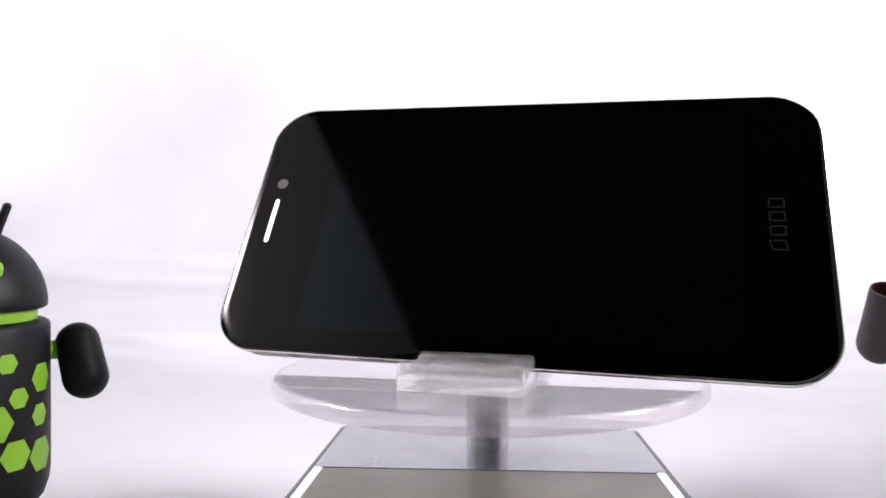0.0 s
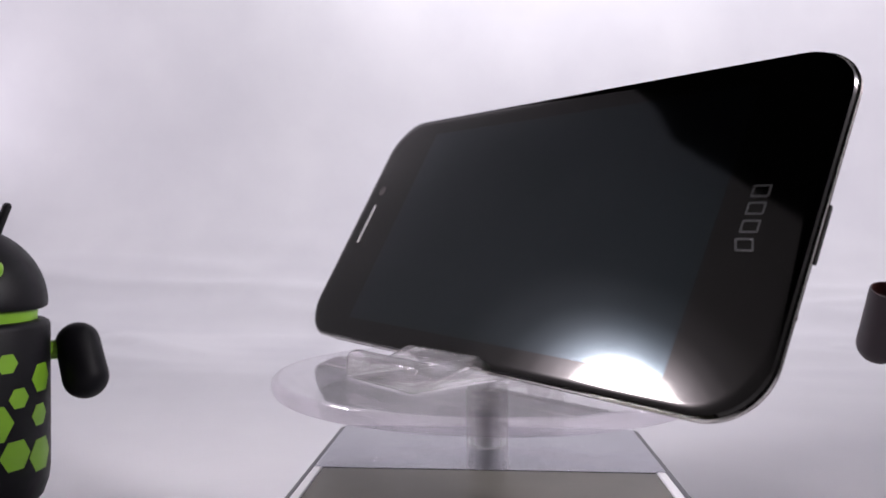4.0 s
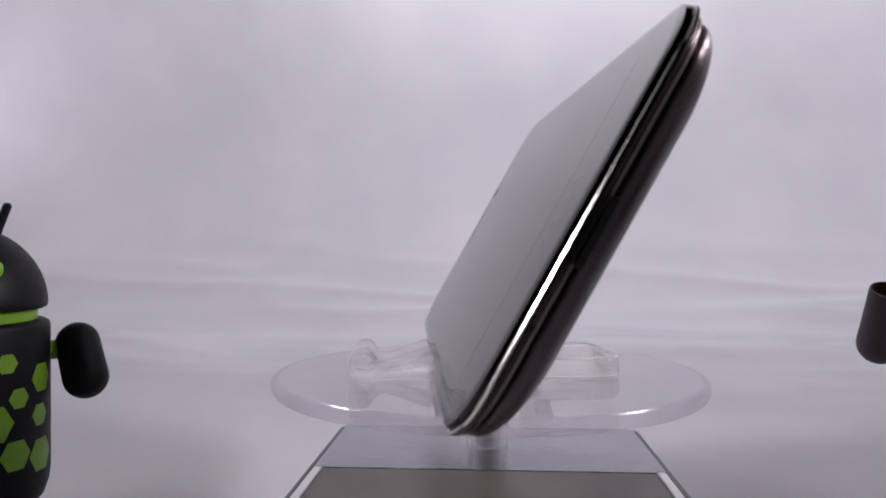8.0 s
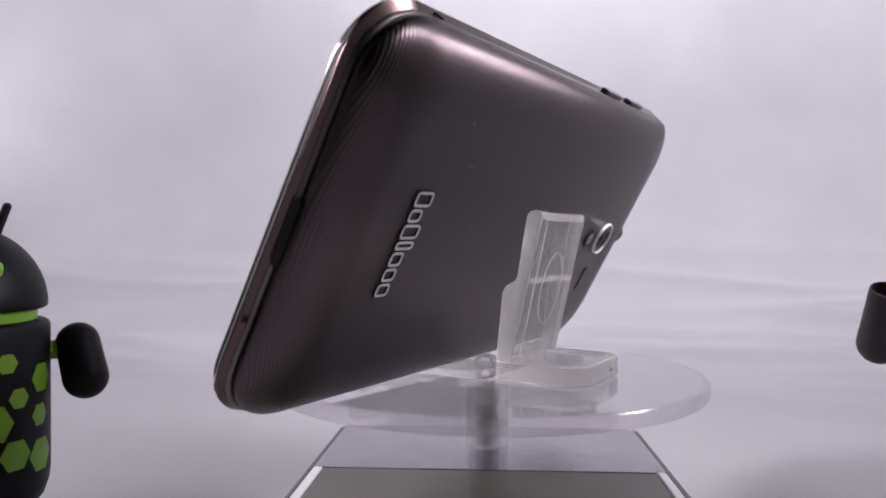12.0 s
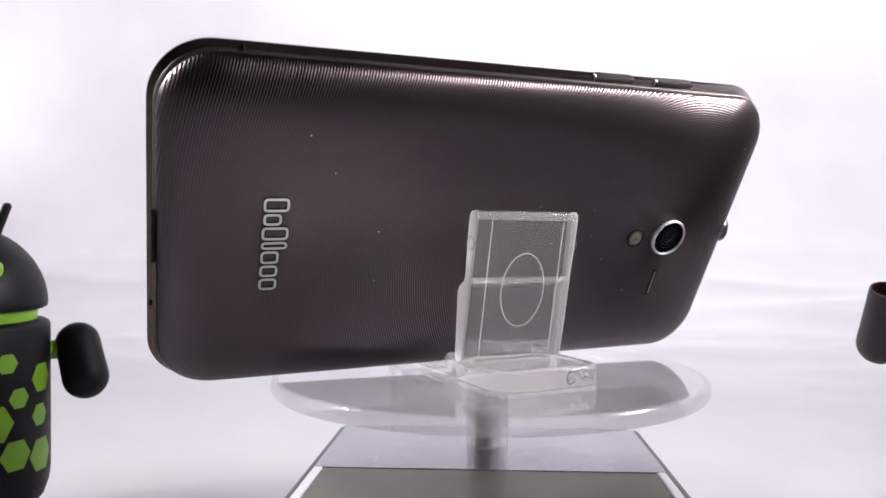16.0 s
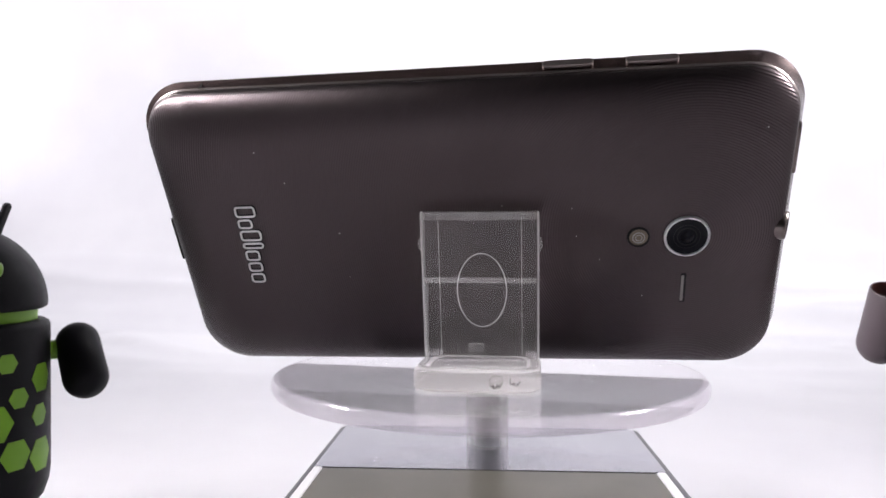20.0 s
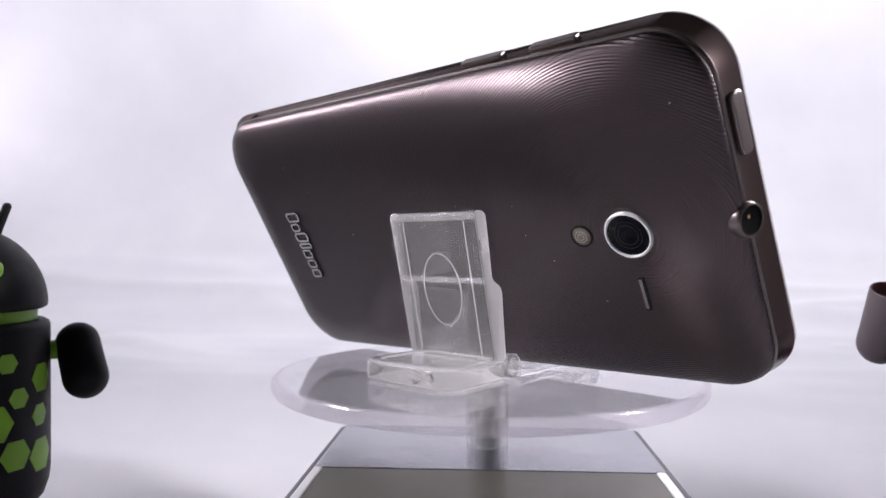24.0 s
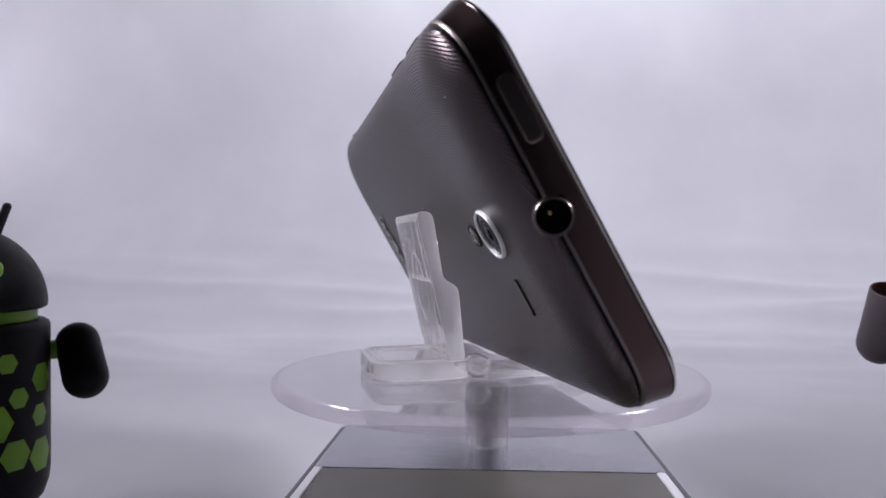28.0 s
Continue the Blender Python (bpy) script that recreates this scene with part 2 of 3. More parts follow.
def soften(outline, r=1.0, n=4):
    """Rounds the corners of an outline of (y, z) pairs."""
    out, m = [], len(outline)
    for i in range(m):
        p0, p1, p2 = (Vector(outline[j % m]) for j in (i - 1, i, i + 1))
        a, b = p0 - p1, p2 - p1
        d = min(r, a.length * 0.45, b.length * 0.45)
        s, e = p1 + a.normalized() * d, p1 + b.normalized() * d
        for k in range(n + 1):
            t = k / n
            out.append(tuple(s * (1 - t) ** 2 + p1 * 2 * t * (1 - t) + e * t * t))
    return out


def moved(bm, m):
    bmesh.ops.transform(bm, matrix=m, verts=bm.verts)
    return bm


def mmpose(x, y, z, rx=0, ry=0, rz=0):
    return pose(x, y, z, rx, ry, rz)


def capsule(p0, p1, r0, r1, n=28, k=8, bm=None, mat=0):
    """A round-ended limb from p0 to p1."""
    p0, p1 = Vector(p0), Vector(p1)
    ax = p1 - p0
    q = ax.to_track_quat("Z", "Y").to_matrix()
    loops = []
    for i in range(k):
        t = math.pi / 2 * (1 - i / k) if i else math.pi / 2 * 0.985
        loops.append((p0, r0 * math.cos(t), -r0 * math.sin(t)))
    loops.append((p0, r0, 0))
    for i in range(k + 1):
        t = math.pi / 2 * i / k if i < k else math.pi / 2 * 0.985
        loops.append((p1, r1 * math.cos(t), r1 * math.sin(t)))
    rings = [[c + q @ Vector((r * math.cos(2 * math.pi * j / n), r * math.sin(2 * math.pi * j / n), z)) for j in range(n)] for c, r, z in loops]
    return loft(bm or bmesh.new(), rings, mat=mat)


# ---- the tent ----
WALL_X, BACK_Y, FRONT_Y, TOP = 220.0, 600.0, -320.0, 375.0


def backdrop():
    """Floor and rear wall of the tent in one draped sheet with soft folds."""
    bm = bmesh.new()
    prof = [(-520 + 30 * i, FLOOR, 0.0) for i in range(22)]
    prof += [(140 + 8 * i, FLOOR, 0.0) for i in range(30)]
    prof += [(380 + 220 * math.sin(radians(a)), FLOOR + 220 * (1 - math.cos(radians(a))), a) for a in (1.2 * i for i in range(1, 75))]
    prof += [(600, FLOOR + 220 + 24 * i, 90.0) for i in range(0, 32)]
    xs = [-570 + 12 * i for i in range(96)]
    rows, run, last = [], 0.0, None
    for y, z, a in prof:
        run += 0 if last is None else math.hypot(y - last[0], z - last[1])
        last = (y, z)
        near = max(0.0, min(1.0, (y - 140) / 160)) * max(0.05, 1 - max(0.0, z - FLOOR - 30) / 60)
        row = []
        for x in xs:
            p = Vector((x * 0.0032, run * 0.019 + 0.0002 * x, 1.7))
            fold = max(0.0, 1 - abs(noise.noise(p)) * 2.6) ** 2 * 6 + noise.noise(Vector((x * 0.004, run * 0.035, 4.2))) * 4
            crease = noise.noise(Vector((x * 0.016, run * 0.016, 9.1))) * 1.0 + noise.noise(Vector((x * 0.05, run * 0.05, 3.3))) * 0.35
            far = min(1.0, max(0.0, (math.hypot(x, y + 15) - 75) / 120))
            h = fold * near + crease * far
            row.append(bm.verts.new((x, y - h * math.sin(radians(a)), z + h * math.cos(radians(a)))))
        rows.append(row)
    for r0, r1 in zip(rows, rows[1:]):
        for i in range(len(xs) - 1):
            bm.faces.new((r0[i], r0[i + 1], r1[i + 1], r1[i]))
    ob = part("backdrop", bm, CLOTH, smooth=180)
    return tagged(ob, "white cloth sweep of a photo tent with soft folds", "backdrop", kind="structure")


def self_lit_cloth(spots):
    """Tent cloth that emits its own light: painted gradients and a halo round each lamp."""
    m = material("self_lit_cloth", (0.3, 0.3, 0.305), 0.9, spec=0.05)
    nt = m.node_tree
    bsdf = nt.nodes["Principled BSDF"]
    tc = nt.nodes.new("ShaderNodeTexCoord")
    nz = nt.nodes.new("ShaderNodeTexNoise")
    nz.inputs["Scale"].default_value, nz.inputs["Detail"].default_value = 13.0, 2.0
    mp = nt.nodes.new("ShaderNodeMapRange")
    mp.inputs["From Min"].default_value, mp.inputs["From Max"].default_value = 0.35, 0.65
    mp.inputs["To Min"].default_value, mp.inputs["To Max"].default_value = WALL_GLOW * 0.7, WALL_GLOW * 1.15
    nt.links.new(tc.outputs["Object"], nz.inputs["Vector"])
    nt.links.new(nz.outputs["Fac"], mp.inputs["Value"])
    # Painted gradients: the emission fades to the front and near the floor.
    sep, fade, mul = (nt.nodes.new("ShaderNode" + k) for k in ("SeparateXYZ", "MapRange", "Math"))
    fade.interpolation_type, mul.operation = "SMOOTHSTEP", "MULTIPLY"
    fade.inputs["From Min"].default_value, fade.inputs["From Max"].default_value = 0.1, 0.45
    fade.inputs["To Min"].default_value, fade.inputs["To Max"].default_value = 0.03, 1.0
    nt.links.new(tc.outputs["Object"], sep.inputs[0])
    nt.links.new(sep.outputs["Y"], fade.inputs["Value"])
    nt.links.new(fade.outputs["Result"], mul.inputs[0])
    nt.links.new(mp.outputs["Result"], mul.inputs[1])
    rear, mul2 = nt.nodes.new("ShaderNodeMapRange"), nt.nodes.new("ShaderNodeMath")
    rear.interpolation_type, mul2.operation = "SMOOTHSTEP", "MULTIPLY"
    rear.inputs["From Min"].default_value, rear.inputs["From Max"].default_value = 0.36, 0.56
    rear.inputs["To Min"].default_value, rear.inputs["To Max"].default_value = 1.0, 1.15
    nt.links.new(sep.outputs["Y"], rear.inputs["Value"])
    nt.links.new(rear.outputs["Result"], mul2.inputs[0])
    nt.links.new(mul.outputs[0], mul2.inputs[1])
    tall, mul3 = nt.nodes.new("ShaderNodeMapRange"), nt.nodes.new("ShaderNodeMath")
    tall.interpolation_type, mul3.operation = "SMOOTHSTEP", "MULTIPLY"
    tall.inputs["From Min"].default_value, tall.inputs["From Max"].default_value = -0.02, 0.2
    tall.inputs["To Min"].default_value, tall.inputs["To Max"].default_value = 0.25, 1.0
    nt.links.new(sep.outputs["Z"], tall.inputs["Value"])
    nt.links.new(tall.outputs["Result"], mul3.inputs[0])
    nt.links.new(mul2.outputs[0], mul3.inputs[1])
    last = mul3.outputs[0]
    # A halo round each lamp is painted into the emission.
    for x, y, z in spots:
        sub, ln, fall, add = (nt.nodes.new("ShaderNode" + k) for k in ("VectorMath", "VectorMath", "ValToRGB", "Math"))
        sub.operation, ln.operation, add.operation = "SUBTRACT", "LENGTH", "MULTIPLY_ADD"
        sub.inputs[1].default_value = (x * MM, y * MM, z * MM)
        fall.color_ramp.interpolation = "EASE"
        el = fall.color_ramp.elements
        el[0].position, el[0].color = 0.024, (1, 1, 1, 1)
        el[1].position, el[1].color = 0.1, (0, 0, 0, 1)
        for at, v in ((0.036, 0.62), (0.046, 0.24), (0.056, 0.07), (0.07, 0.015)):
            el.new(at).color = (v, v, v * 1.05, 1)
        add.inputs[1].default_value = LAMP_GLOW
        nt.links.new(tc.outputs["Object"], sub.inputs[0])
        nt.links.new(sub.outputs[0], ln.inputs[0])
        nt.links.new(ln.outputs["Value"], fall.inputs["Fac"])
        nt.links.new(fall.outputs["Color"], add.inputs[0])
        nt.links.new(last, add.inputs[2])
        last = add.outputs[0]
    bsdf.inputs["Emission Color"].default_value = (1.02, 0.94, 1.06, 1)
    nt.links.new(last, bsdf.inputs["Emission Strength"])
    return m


SELF_LIT = self_lit_cloth(LAMPS)


def side_wall(name, sx):
    """One glowing side of the tent: straight beside the turntable, then splayed out to the rear."""
    plan = [(WALL_X, FRONT_Y), (WALL_X, 60.0), (WALL_X + 6, 90.0), (WALL_X + 22, 118.0), (560.0, BACK_Y + 15)]
    dense = []
    for (x0, y0), (x1, y1) in zip(plan, plan[1:]):
        k = max(1, int(abs(y1 - y0) / 40))
        dense += [(x0 + (x1 - x0) * i / k, y0 + (y1 - y0) * i / k) for i in range(k)]
    dense.append(plan[-1])
    bm = bmesh.new()
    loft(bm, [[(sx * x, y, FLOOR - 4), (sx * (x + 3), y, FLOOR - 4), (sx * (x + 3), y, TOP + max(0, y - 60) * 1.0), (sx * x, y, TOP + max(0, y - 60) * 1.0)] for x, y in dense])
    return tagged(part(name, bm, SELF_LIT, smooth=40), "thin white cloth side of the tent that glows by itself", "wall", kind="structure")


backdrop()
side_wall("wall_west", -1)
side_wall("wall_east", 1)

# ---- turntable, stand and phone ----


def turntable():
    """The silver base, and the clear disc that turns on its post."""
    t = thing("turntable", "silver solar turntable with a clear disc standing on white cloth", "turntable", pose(0, 0, FLOOR * MM))
    top = -16.57 - FLOOR
    cx, cy = 0.1, -22.56
    part("body", moved(slab(36.19, 37.26, 2.0, 0, top - 0.25, 0.7), mmpose(cx, cy + 1.64, 0)), DARK_SIDE, t, "dark edge and sides of the base")
    part("top_plate", moved(slab(34.86, 17.4, 0.8, top - 0.6, top, 0.25), mmpose(cx, cy + 21.12, 0)), SILVER, t, "brushed silver top plate")
    for x in (-33.81, 33.62):
        part("side_rail", moved(slab(0.91, 19.1, 0.4, top - 0.6, top + 0.25, 0.35), mmpose(cx + x, cy - 15.66, 0)), RAIL, t, "bright metal rail")
    part("front_rail", moved(slab(34.57, 0.67, 0.3, top - 0.6, top, 0.25), mmpose(cx, cy - 34.28, 0)), CHROME, t)
    part("solar_panel", moved(slab(32.95, 18.62, 0.3, top - 0.6, top - 0.12, 0.1), mmpose(cx - 0.1, cy - 14.99, 0)), SOLAR, t, "olive glossy solar panel")
    rim = [(0, -3.3), (45.4, -3.3), (46.4, -3.0), (46.85, -2.3), (46.95, -1.5), (46.8, -0.6), (46.4, -0.12), (45.9, 0), (0, 0)]
    bm = lathe(rim, 128)
    for f in bm.faces:
        c = f.calc_center_median()
        f.material_index = 0 if c.xy.length < 45.6 else 1
    d = part("disc", bm, [DISC_ACRYLIC, RIM_ACRYLIC], t, "clear acrylic disc with a milky rim")
    d.visible_shadow = False
    part("post", lathe([(0, -16.56), (2.75, -16.56), (2.8, -16.3), (2.8, -3.5), (2.65, -3.34), (0, -3.34)], 40), POST, d, "grey metal post")
    part("collar", lathe([(3.1, -16.55), (4.5, -16.55), (4.7, -16.3), (4.7, -3.6), (4.6, -3.34), (3.1, -3.34)], 40), CLEAR_SHEET, d, "clear collar round the post").visible_shadow = False
    return d


def phone_stand():
    """A folding rest: hooked front foot, rear block, and a stepped flap on a hinge."""
    t = thing("phone_stand", "clear moulded plastic folding phone stand on the disc", "phone stand")
    x0, x1 = -12.3, 11.5

    def clear(name, bm, label="", mat=CLEAR_BLOCK, smooth=35):
        bmesh.ops.scale(bm, vec=(1, 1, 0.957), verts=bm.verts)
        ob = part(name, bm, mat, t, label, smooth)
        ob.visible_shadow = False
        return ob
    foot = [(29.8, 0.05), (29.8, 4.6), (28.8, 5.9), (26.6, 6.1), (25.4, 5.2), (24.6, 3.6), (23.4, 2.8), (22.0, 2.8), (13.4, 6.0), (12.7, 5.5), (10.8, 1.8), (-3.6, 1.8), (-4.2, 0.05)]
    clear("front_foot", extrude_profile(soften(foot, 0.8, 3), x0, x1, 0.6), "clear foot with a hooked lip")
    # rear block: rounded at its far corners, with a shallow dished top
    bm = bmesh.new()
    lv_out = [(0.05, 0.8), (0.2, 0.35), (0.5, 0.1), (0.9, 0), (3.6, 0), (4.2, 0.2), (4.6, 0.6), (4.75, 1.2)]
    lv_in = [(4.65, 2.2), (4.3, 2.9), (4.1, 4.0)]
    loft(bm, [[(x - 0.4, y - 16.8, z) for x, y in rounded_rect(12.3 - d, 10.4 - d, 4.8 - d * 0.5, 8)] for z, d in lv_out + lv_in])
    bm.normal_update()
    # Rim faces take the milky copy as painted highlights.
    for f in bm.faces:
        z = f.calc_center_median().z
        f.material_index = 1 if 4.0 < z < 4.72 and f.normal.z < 0.95 or z < 0.4 else 0
    clear("rear_block", bm, "clear rounded rear block", [CLEAR_BLOCK, LIT_EDGE], 60)
    clear("gate_mark", moved(lathe([(0, 0.6), (0.8, 0.4), (1.3, 0.15), (1.5, -0.2), (0, -0.2)], 7), mmpose(3.6, -27.1, 2.4, 90, 0, 20)), "faceted moulding mark", CHIP, 0)
    clear("gate_mark", moved(lathe([(0, 0.5), (0.8, 0.3), (1.2, -0.2), (0, -0.2)], 5), mmpose(7.0, -26.9, 2.6, 90, 0, 0)), "faceted moulding mark", CHIP, 0)
    for x in (x0 + 1.6, x1 - 1.6):
        clear("hinge_knuckle", moved(lathe([(0, -1.6), (2.2, -1.6), (2.6, -1.2), (2.6, 1.2), (2.2, 1.6), (0, 1.6)], 32), mmpose(x, -5.4, 2.9, 0, 90, 0)), "round hinge knuckle")
    # the flap: thicker below a step, leaning back
    flap = [(-8.2, 4.3), (-8.6, 8.0), (-9.7, 19.4), (-10.6, 20.6), (-12.9, 21.8), (-14.7, 33.0), (-15.2, 35.4), (-16.2, 36.2), (-18.2, 36.1), (-18.6, 35.0), (-16.0, 24.0), (-13.6, 13.0), (-11.7, 4.8), (-11.0, 4.3)]
    bm = extrude_profile(soften(flap, 1.3, 4), x0, x1, 0.45)
    bm.normal_update()
    # Side faces take the milky copy to imitate light bent through them.
    for f in bm.faces:
        f.material_index = 1 if abs(f.normal.x) > 0.3 else 0
    clear("flap", bm, "clear leaning back support, milky sides standing in for bent light", [CLEAR_SHEET, LIT_EDGE])
    # Added bar that imitates the bright haze of light bent at the flap's foot.
    clear("haze_bar", moved(slab(9.6, 1.5, 1.0, -0.9, 0.9, 0.6), mmpose((x0 + x1) / 2, -9.0, 3.6)), "clear bar added for the bright haze at the hinge")
    clear("latch", moved(slab(1.7, 1.0, 0.2, -0.35, 0.5, 0.15, 2), mmpose(-1.4, -12.5, 6.9, 101, 0, 0)), "small moulded latch", CLEAR_SHEET)
    # raised line and oval on the back of the flap
    lean = math.degrees(math.atan2(6.5, 30.0))

    def on_flap(bm, x, z):
        s = (z - 5.0) / 31.0
        return moved(bm, mmpose(x, -11.86 - 6.65 * s, z, 90 + lean, 0, 0))
    for x in (x0 + 3.7, x1 - 3.5):
        clear("rib", on_flap(slab(0.06, 14.6, 0.05, -0.1, 0.2, 0.05, 2), x, 19.8), "fine moulded line", EDGE_ACRYLIC)
    # Milky strips stand in for light the flap bends at its top and step.
    clear("top_light_strip", on_flap(slab(11.5, 0.8, 0.3, -0.12, 0.14, 0.05, 2), (x0 + x1) / 2, 35.0), "milky strip standing in for light along the top edge", LIGHT_STRIP)
    clear("step_light_strip", on_flap(slab(11.5, 0.62, 0.3, -0.1, 0.12, 0.05, 2), (x0 + x1) / 2, 21.6), "milky strip standing in for light bent at the step", LIGHT_STRIP)
    bm = bmesh.new()
    loops = []
    for i in range(64):
        a = 2 * math.pi * i / 64
        cx, cy = 5.0 * math.cos(a), 8.0 * math.sin(a)
        nx, ny = math.cos(a), math.sin(a)
        loops.append([(cx + nx * 0.13 * math.cos(b), cy + ny * 0.13 * math.cos(b), 0.12 + 0.13 * math.sin(b)) for b in (0, 1.05, 2.09, 3.14, 4.19, 5.24)])
    loft(bm, loops, False, False, closed=True)
    clear("oval_ring", on_flap(bm, -0.05, 19.45), "raised moulded oval", EDGE_ACRYLIC)
    for x, s in ((x0, -1), (x1, 1)):
        clear("side_nub", moved(lathe([(0, 0), (1.7, 0), (1.3, 0.35), (0.7, 0.6), (0, 0.65)], 20), mmpose(x, -16.0, 29.3, 0, 90 * s, 0)), "small side nub", CLEAR_SHEET)
    rng = random.Random(4)
    for k in range(16):
        z = rng.uniform(9, 34)
        clear("bubble", on_flap(lathe([(0, -0.2), (0.2, -0.14), (0.28, 0), (0.2, 0.14), (0, 0.2)], 10), rng.uniform(x0 + 2, x1 - 2), z))
    return t


L2, H2 = 65.85, 34.3
CORNER = 10.5


def ring_at(d, z, r=None):
    return [(x - 0.25 + 0.35 * max(0.0, (x - 40) / 26) - 0.35 * max(0.0, (-x - 40) / 26), y - 0.2 - 0.0046 * x, z) for x, y in rounded_rect(L2 - d, H2 - d, (CORNER if r is None else r), 12)]


def trim_ring(d, z):
    """A ring of the front's edge, which lies a little deeper at the foot end."""
    return [(x, y, z - 0.2 * (1 - x / 66)) for x, y, _ in ring_at(d, z)]


def seam_z(x):
    """The seam between band and back: the band is deeper at the head end."""
    return -4.8 - 1.2 * x / 66


def seam_ring(d, f, r=None):
    """A ring that runs from the seam (f = 0) to the flat of the back (f = 1), or above the seam (f < 0, in mm)."""
    return [(x - 1.7 * max(0.0, (x - 40) / 26) + 0.9 * max(0.0, (-x - 40) / 26), y - (1.0 if y > 0 else 0.5) * y / 34, seam_z(x) - f if f < 0 else seam_z(x) * (1 - f) - 9.42 * f) for x, y, _ in ring_at(d, 0, r)]


def bar_ring(bm, cx, cy, a, b, w, z0, z1, r=0.8, lean=0.0):
    """A plain hollow rounded bar standing on z0; half sizes a, b."""
    def loop(d, z):
        return [(cx + x + lean * y, cy + y, z) for x, y in rounded_rect(a - d, b - d, max(r - d, 0.1), 3)]
    loft(bm, [loop(0, z0), loop(0, z1), loop(w, z1), loop(w, z0)], False, False, closed=True)


def own_part(name, bm, mat, parent, label="", smooth=35):
    """A part of the phone, drawn with its head end at +x and mirrored into place."""
    bmesh.ops.scale(bm, vec=(-1, 1, 1), verts=bm.verts)
    return part(name, bm, mat, parent, label, smooth)


def phone():
    t = thing("smartphone", "bronze-grey smartphone with a switched-off black glass front", "smartphone")
    # front
    own_part("front_glass", loft(bmesh.new(), [trim_ring(1.6, -1.2), trim_ring(0.45, -1.1), trim_ring(0.3, -0.5), ring_at(0.5, -0.22), ring_at(1.1, -0.06), ring_at(2.0, 0.0)]), GLASS_BLACK, t, "glossy black glass front")
    own_part("display", moved(slab(47.6, 28.5, 0.3, -0.2, 0.012, 0.004, 2), mmpose(-1.9, -0.45, 0)), DISPLAY, t, "switched-off display", 0)
    own_part("trim", loft(bmesh.new(), [trim_ring(0.4, -0.75), trim_ring(0.2, -0.66), trim_ring(-0.02, -0.82), trim_ring(-0.04, -1.15), trim_ring(0.5, -1.3)], False, False, closed=True), CHROME, t, "thin chrome trim line")
    own_part("side_band", loft(bmesh.new(), [trim_ring(0.5, -1.2), trim_ring(0.06, -1.25), trim_ring(0.0, -1.5), seam_ring(0.03, -1.0), seam_ring(0.06, -0.72), seam_ring(0.8, -0.3)]), BAND, t, "satin bronze side band")
    lv = [(1.1, -0.02), (0.6, 0.02), (0.42, 0.06)]
    for i in range(1, 19):
        a = math.pi / 2 * i / 18
        lv.append((0.42 + 10.8 * (1 - math.cos(a) ** 1.1), 0.06 + 0.94 * math.sin(a) ** 1.1))
    lv += [(14.0, 1.0), (22.0, 1.0)]
    own_part("back_shell", loft(bmesh.new(), [seam_ring(d, f, max(CORNER - d * 0.25, 1.2)) for d, f in lv]), SHELL, t, "bronze back with fine turned grooves", 60)
    own_part("seam_line", loft(bmesh.new(), [seam_ring(0.6, -0.76), seam_ring(0.0, -0.74), seam_ring(0.03, -0.62), seam_ring(0.3, -0.3), seam_ring(0.6, -0.26)], False, False, closed=True), SEAM, t, "thin bright chamfer beside the back")
    own_part("seam_gap", loft(bmesh.new(), [seam_ring(0.9, -0.3), seam_ring(0.5, -0.29), seam_ring(0.75, -0.1), seam_ring(0.62, 0.02), seam_ring(1.0, 0.02)], False, False, closed=True), BLACK, t, "dark joint between band and back")
    # earpiece, front camera, dim mark
    own_part("earpiece", moved(slab(0.62, 6.2, 0.6, -0.1, 0.06, 0.04, 4), mmpose(59.3, -1.0, 0)), GRILLE, t, "silver mesh earpiece slot")
    fc = own_part("front_camera", moved(lathe([(0, 0.02), (1.0, 0.02), (1.3, 0.05), (1.45, 0.05), (1.5, -0.1), (0, -0.1)], 24), mmpose(59.3, 9.75, 0)), FRONT_LENS, t, "small front camera")
    bm = bmesh.new()
    for k, cy in enumerate((5.3, 2.0, -1.4, -4.8)):
        bar_ring(bm, -55.9, cy, 1.65, 1.25, 0.42, 0.0, 0.012, 0.35, 0.28 if k == 3 else 0.0)
    own_part("front_mark", bm, DIM_PRINT, t, "dim grey row of plain marks", 0)
    # back: lens, flash, loudspeaker slot, row of marks
    zb = -9.53
    eye = mmpose(44.85, -0.35, zb)
    cam_part = own_part("rear_camera", moved(lathe([(3.95, 0.3), (3.95, -0.2), (4.05, -0.5), (4.3, -0.52), (4.5, -0.15), (4.5, 0.3)], 56), eye), RING, t, "thin bright metal lens ring")
    own_part("lens", moved(lathe([(0, -0.2), (2.4, -0.18), (3.97, -0.12), (3.97, 0.3), (0, 0.3)], 48), eye), LENS, cam_part, "dark camera lens")
    for r0, r1 in ((2.5, 2.65), (1.75, 2.0)):
        own_part("lens_step", moved(lathe([(r0, -0.16), (r0, -0.235), (r1, -0.235), (r1, -0.16)], 48), eye), BLACK, cam_part)
    own_part("inner_lens", moved(lathe([(0, -0.5), (0.5, -0.46), (1.0, -0.34), (1.3, -0.19), (1.3, 0.1), (0, 0.1)], 36), eye), LENS, cam_part, "small domed inner lens")
    fl = own_part("flash", moved(lathe([(0, -0.3), (0.7, -0.28), (1.5, -0.15), (1.85, 0.02), (1.85, 0.3), (0, 0.3)], 28), mmpose(35.5, -0.3, zb)), FLASH, t, "small amber flash lens")
    for r in (0.55, 1.05):
        own_part("flash_ring", moved(lathe([(r, -0.1), (r, -0.36), (r + 0.16, -0.36), (r + 0.2, -0.1)], 24), mmpose(35.5, -0.3, zb)), DARK_MESH, fl)
